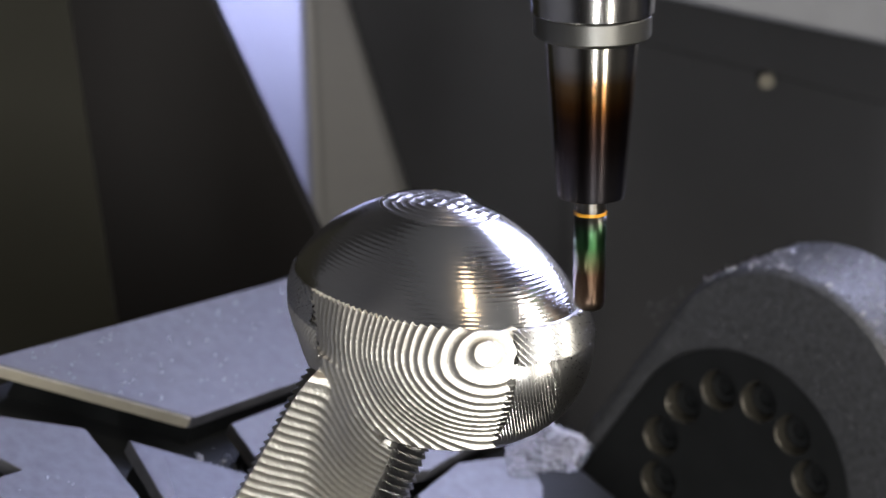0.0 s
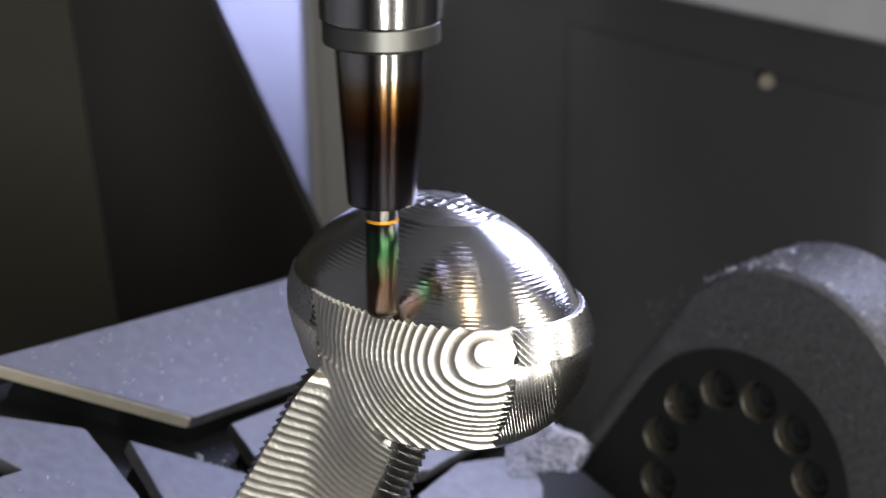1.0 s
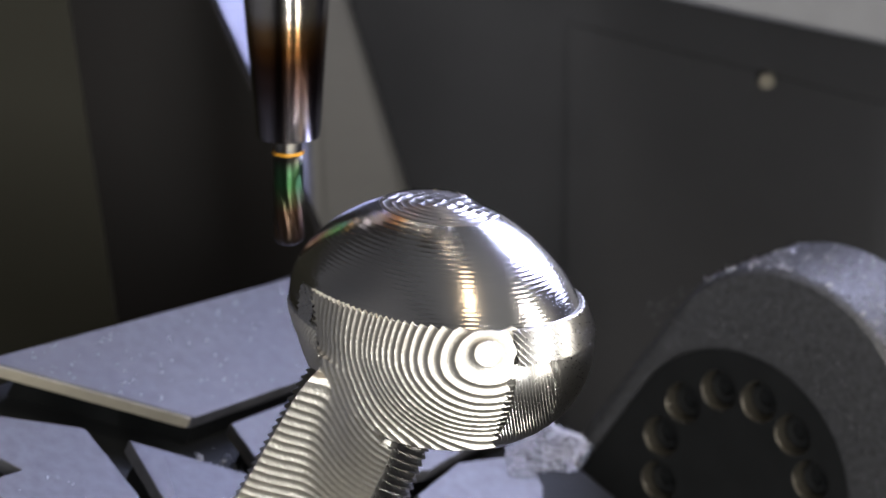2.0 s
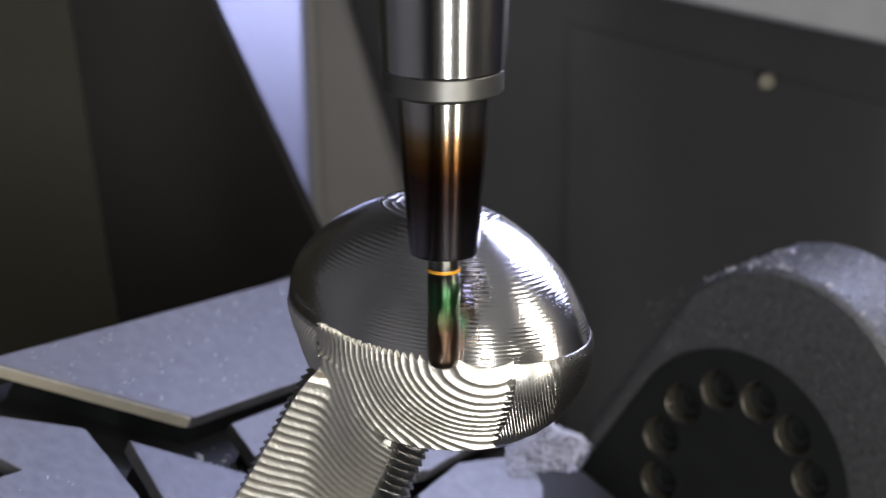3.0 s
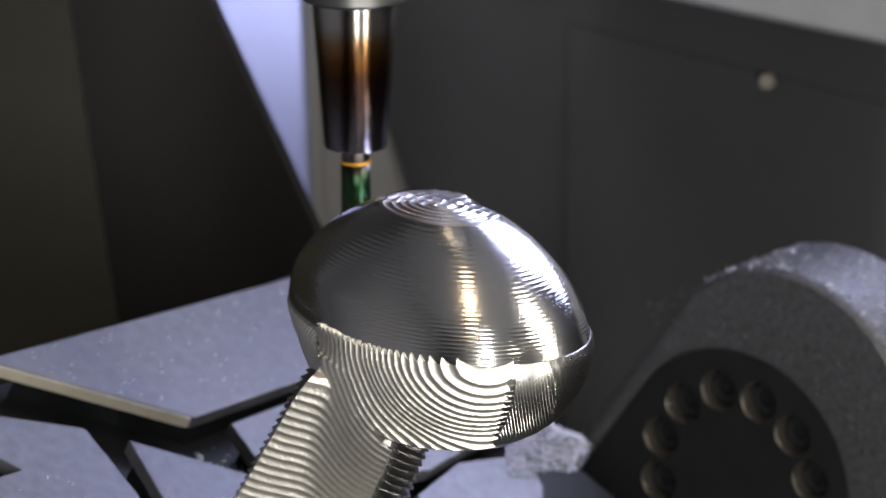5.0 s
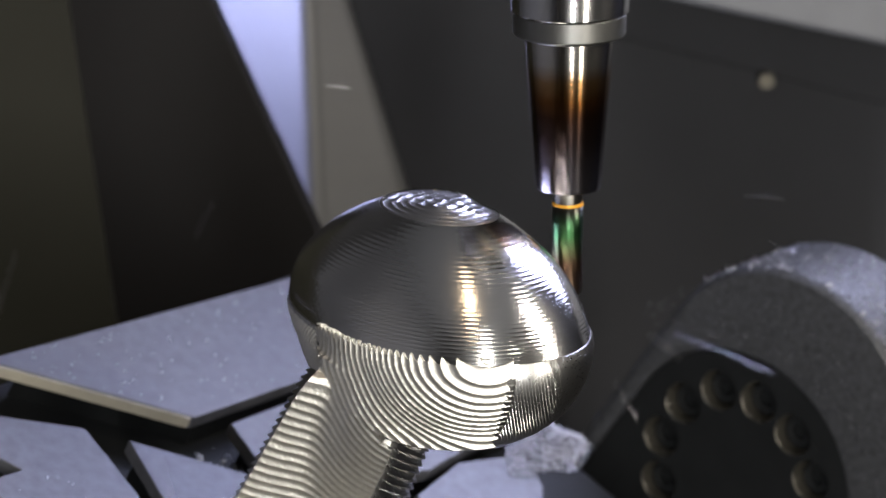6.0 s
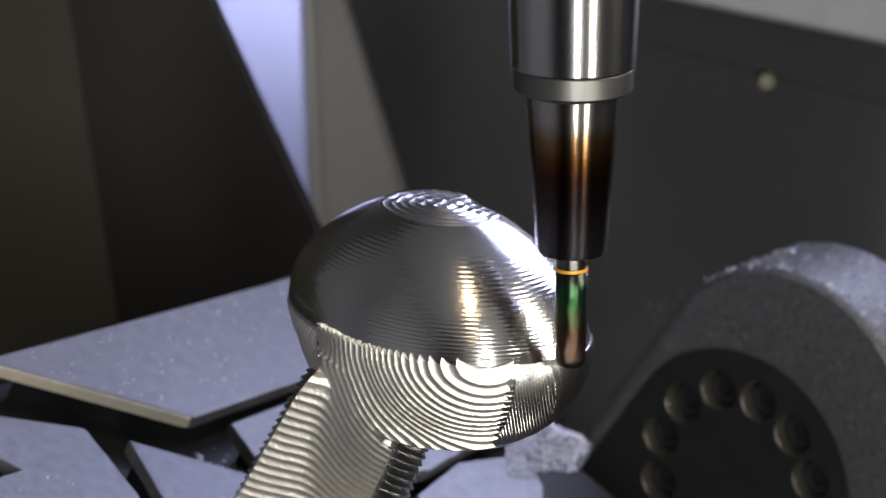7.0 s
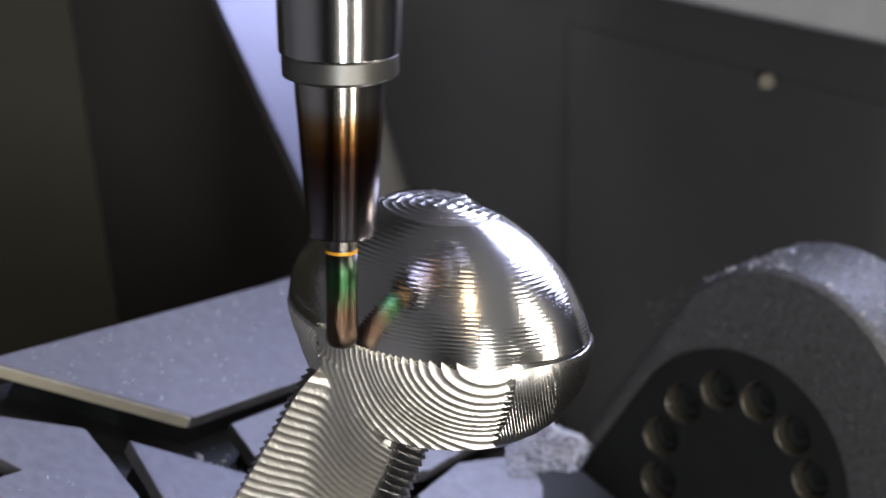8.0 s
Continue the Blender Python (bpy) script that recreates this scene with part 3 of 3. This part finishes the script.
def end_mill(root):
    """Four shallow helical flutes and a rounded corner."""
    prof = [(0.3, 0.0), (2.2, 0.05), (3.6, 0.35), (4.8, 1.1), (5.5, 2.1), (5.85, 3.2)] + [(5.92, 4 + 0.7 * i) for i in range(32)] + [(5.95, 28), (5.95, 36.8), (5, 36.9)]
    seg = 96
    v = []
    for r, z in prof:
        for j in range(seg):
            a = 2 * math.pi * j / seg
            fl = 0.0
            if z < 27:
                fl = max(0.0, math.cos(4 * (a + z * 0.075))) ** 2 * 0.55 * min(1, (27 - z) / 5)
            q = max(0.2, r - fl * r / 6)
            v.append((q * MM * math.cos(a), q * MM * math.sin(a), z * MM))
    f = grid_faces(len(prof), seg) + [tuple(range(seg - 1, -1, -1))]
    return put("end_mill", mesh_of("end_mill", v, f, True), MILL_BANDS, root, "carbide end mill banded brown and green, with a rounded corner")


# ---------------------------------------------------------------- lamps and swarf
def unseen_lamp_bodies():
    # bodies for the unseen lamps, the added way cover lamp among them
    for eye, target, w, h, watts, col, spread in LAMPS:
        ob = new("unseen_lamp_body")
        ob.matrix_world = look(eye, target)
        boxed("lamp_housing", (-w / 2 - 0.012, -h / 2 - 0.012, 0.004), (w / 2 + 0.012, h / 2 + 0.012, 0.034), LAMP_BODY, 0.004, ob)
        boxed("bracket", (-0.02, -0.02, 0.034), (0.02, 0.02, 0.062), LAMP_BODY, 0.002, ob)
        tagged(ob, "grey metal lamp body out of view; one is added for the way cover", "work light", "work lights of the cabin")


def sliver(rng, size):
    """A curled sliver of swarf."""
    n, r, w, th = 9, size, size * 0.35, size * 0.10
    turn = rng.uniform(1.2, 3.4)
    v, f = [], []
    for i in range(n + 1):
        a = turn * i / n
        t = w * math.sin(math.pi * (i + 0.6) / (n + 1.2))
        for rr, y in ((r, -t), (r, t), (r + th, t), (r + th, -t)):
            v.append((rr * math.cos(a) - r, y + 0.25 * size * a, rr * math.sin(a)))
    for i in range(n):
        for k in range(4):
            f.append((i * 4 + k, i * 4 + (k + 1) % 4, i * 4 + 4 + (k + 1) % 4, i * 4 + 4 + k))
    f += [(3, 2, 1, 0), (n * 4, n * 4 + 1, n * 4 + 2, n * 4 + 3)]
    return v, f


def heap(name, label, count, place, rng, size=(0.0006, 0.0016)):
    """Loose swarf lying where place() says; one object."""
    V, F = [], []
    for i in range(count):
        v, f = sliver(rng, rng.uniform(*size))
        m = place(rng) @ Euler((rng.uniform(-0.5, 0.5), rng.uniform(-0.5, 0.5), rng.uniform(0, 6.28))).to_matrix().to_4x4()
        k = len(V)
        V += [tuple(m @ Vector(q)) for q in v]
        F += [tuple(k + n for n in q) for q in f]
    return tagged(put(name, mesh_of(name, V, F), CHIP), label, "swarf", kind="stuff")


def swarf():
    rng = random.Random(7)

    def on_table(r):
        x = r.uniform(-225, -12)
        far = -160 + (4 - x) * 0.1107
        near = -93 + (-60 - x) * 0.078 if x < -60 else -160 + (4 - x) * 1.047
        if r.random() < 0.25:
            x, far, near = r.uniform(28, 90), -100, -45
        elif r.random() < 0.2:
            x, far, near = r.uniform(-36, -6), -56, -25
        return TABLE_POSE @ Matrix.Translation((x * MM, r.uniform(far + 3, near - 3) * MM, 0.0006))

    def in_slot(r):
        return TABLE_POSE @ Matrix.Translation((r.gauss(-0.058, 0.010), r.gauss(-0.073, 0.006), -0.0215 + r.uniform(0, 0.003)))

    def pile(r):
        d, a = math.sqrt(r.random()), r.uniform(0, 2 * math.pi)
        wide = 1 + 0.16 * math.sin(3 * a + 1) + 0.10 * math.sin(5 * a)
        x, y = 0.026 * d * wide * math.cos(a), 0.017 * d * wide * math.sin(a)
        return TABLE_POSE @ Matrix.Translation((-0.208 + x, -0.004 + y, 0.0005 + 0.010 * (1 - d * d) * r.random() ** 0.5))

    def on_housing(r):
        a = radians(r.uniform(20, 128))
        d = 0.0718
        return HOUSING @ Matrix.Translation((0.0225 + d * math.cos(a), 0.033 + d * math.sin(a), -0.050 * r.random() ** 1.3 - 0.002))

    def on_face(r):
        a, d = radians(r.uniform(0, 125)), r.uniform(0.0, 1.0)
        lo, hi = 0.066, 0.066 + 0.026 * (0.5 + 0.5 * math.sin(a))
        return HOUSING @ Matrix.Translation(((lo + (hi - lo) * d) * math.cos(a), (lo + (hi - lo) * d) * math.sin(a), 0.0006))
    heap("table_swarf", "bright specks of aluminium swarf on the table plates", 220, on_table, rng, (0.0003, 0.0009))
    heap("slot_swarf", "bright swarf lying in the table slots", 240, in_slot, rng)
    heap("swarf_pile", "heap of bright aluminium swarf on the table", 2600, pile, rng, (0.00025, 0.0008))
    heap("housing_swarf", "bright swarf specks on top of the trunnion housing", 420, on_housing, rng, (0.0003, 0.0013))
    heap("face_swarf", "fine swarf specks on the trunnion housing face", 420, on_face, rng, (0.00015, 0.0005))


CHIPS = []


def flying_chips():
    rng = random.Random(21)
    for i in range(60):
        v, f = sliver(rng, rng.uniform(0.0011, 0.0024))
        ob = put("flying_chip", mesh_of("flying_chip", v, f), CHIP)
        tagged(ob, "small curled aluminium chip thrown off by the cutter", "metal chip", "chips thrown off by the cutter")
        CHIPS.append(ob)


# ---------------------------------------------------------------- movement
# the cutter's axis: seconds, x, y and the height of its tip, in millimetres
TOOL_WAY = [
    (0.0, 54.4, 14.1, -27.6), (0.25, 37.5, 1.5, -27.6), (0.5, 20.0, -8.9, -27.6), (1.0, -22.4, 4.8, -27.6), (1.5, -54.5, 42.6, -27.6), (1.7, -60.7, 61.0, -27.6),
    (1.95, -63.0, 92.0, -28.0), (2.15, -40.0, 122.0, -32.0), (2.35, 25.0, 96.0, -38.0), (2.5, 58.0, 30.0, -41.0), (2.65, 46.0, -12.0, -41.0),
    (2.8, 18.7, -16.5, -41.0), (3.0, 0.3, -14.3, -41.0), (3.5, -41.0, 11.2, -41.0), (4.0, -63.5, 51.8, -41.0), (4.5, -65.5, 101.0, -41.0),
    (4.7, -55.6, 127.5, -41.0), (5.0, -35.0, 137.0, -41.0), (5.4, 5.0, 119.0, -41.0),
    (5.8, 37.9, 89.8, -41.0), (6.0, 48.1, 74.8, -41.0), (6.5, 61.1, 26.0, -41.0), (7.0, 46.6, -13.3, -41.0), (7.5, 1.9, -12.1, -41.0), (8.0, -37.5, 10.1, -41.0)]


def tool_at(t):
    for (t0, *a), (t1, *b) in zip(TOOL_WAY, TOOL_WAY[1:]):
        if t <= t1:
            k = (t - t0) / (t1 - t0)
            return Vector([p + (q - p) * k for p, q in zip(a, b)])
    return Vector(TOOL_WAY[-1][1:])


def passing(angle, start, end):
    """When the cutter's axis passes an angle round the workpiece."""
    best = None
    for i in range(201):
        t = start + (end - start) * i / 200
        p = tool_at(t)
        d = abs((math.atan2(p.y - MID[1] + 8, p.x - MID[0]) - angle + math.pi) % (2 * math.pi) - math.pi)
        if best is None or d < best[0]:
            best = (d, t)
    return best[1] if best[0] < 0.15 else None


def thrown(ob, t0, base, vel, rng, spin, fall):
    """Still until t0, then on a falling arc until it lies in the tray."""
    rows = [(0.0, base)]
    t0 = max(0.12, round(t0 * FPS) / FPS)
    rows.append((t0, base))
    c = base.translation.copy()
    axis = Vector((rng.uniform(-1, 1), rng.uniform(-1, 1), rng.uniform(-1, 1))).normalized()
    n, last = 0, t0
    while True:
        n += 1
        dt = n / 30
        p = c + Vector(vel) * dt + Vector((0, 0, -4.9)) * dt * dt
        if p.z < fall or n > 14 or t0 + dt > 7.9:
            break
        p.x, p.y = max(-0.8, min(0.8, p.x)), max(-1.1, min(0.36, p.y))
        last = t0 + dt
        rows.append((last, Matrix.Translation(p) @ Matrix.Rotation(spin * n, 4, axis) @ base.to_3x3().to_4x4()))
    q = rows[-1][1].copy()
    q.translation = Vector((q.translation.x, q.translation.y, fall))
    if last + 0.12 < 7.95:
        rows.append((last + 0.1, q))
        rows.append((8.0, q))
    elif last < 8.0:
        rows.append((8.0, rows[-1][1]))
    walk(ob, rows)


def motions():
    tool_rows = [(t, pose(x * MM, y * MM, z * MM)) for t, x, y, z in TOOL_WAY]
    walk(TOOL, tool_rows)
    walk(MILL, [(k / FPS, pose(0, 0, 0, 0, 0, -80 * k)) for k in range(0, 8 * FPS + 1)])
    rng = random.Random(5)
    for ob, angle, band in SECTORS:
        t0 = passing(angle, 1.72, 2.72) if band == 0 else passing(angle, 5.0, 8.0)
        if t0 is None:
            if band == 1:
                continue
            t0 = 2.6
        away = Vector((math.cos(angle), math.sin(angle), 0.1))
        thrown(ob, t0, Matrix.Identity(4), away * rng.uniform(1.5, 2.2) + Vector((0, 0, -1.2)), rng, 0.5, -0.57)
    for i, ob in enumerate(CHIPS):
        t0 = 4.35 if i == 0 else rng.uniform(5.25, 6.35)
        p = tool_at(t0) * MM
        inward = Vector((MID[0] * MM - p.x, MID[1] * MM - p.y, 0)).normalized()
        p += inward * 0.013
        p.z += 0.001
        vel = Vector((rng.uniform(-0.9, 0.9), rng.uniform(-0.3, 0.4), rng.uniform(0.6, 1.9))) if i % 2 == 0 else Vector((rng.uniform(0.2, 0.8), rng.uniform(-0.3, 0.1), rng.uniform(-0.5, 0.3)))
        vel -= inward * 0.4
        thrown(ob, t0, Matrix.Translation(p), vel, rng, 0.9, -0.59)


enclosure()
background()
tilting_table()
trunnion()
workpiece()
TOOL = spindle()
MILL = end_mill(TOOL)
unseen_lamp_bodies()
swarf()
flying_chips()
motions()
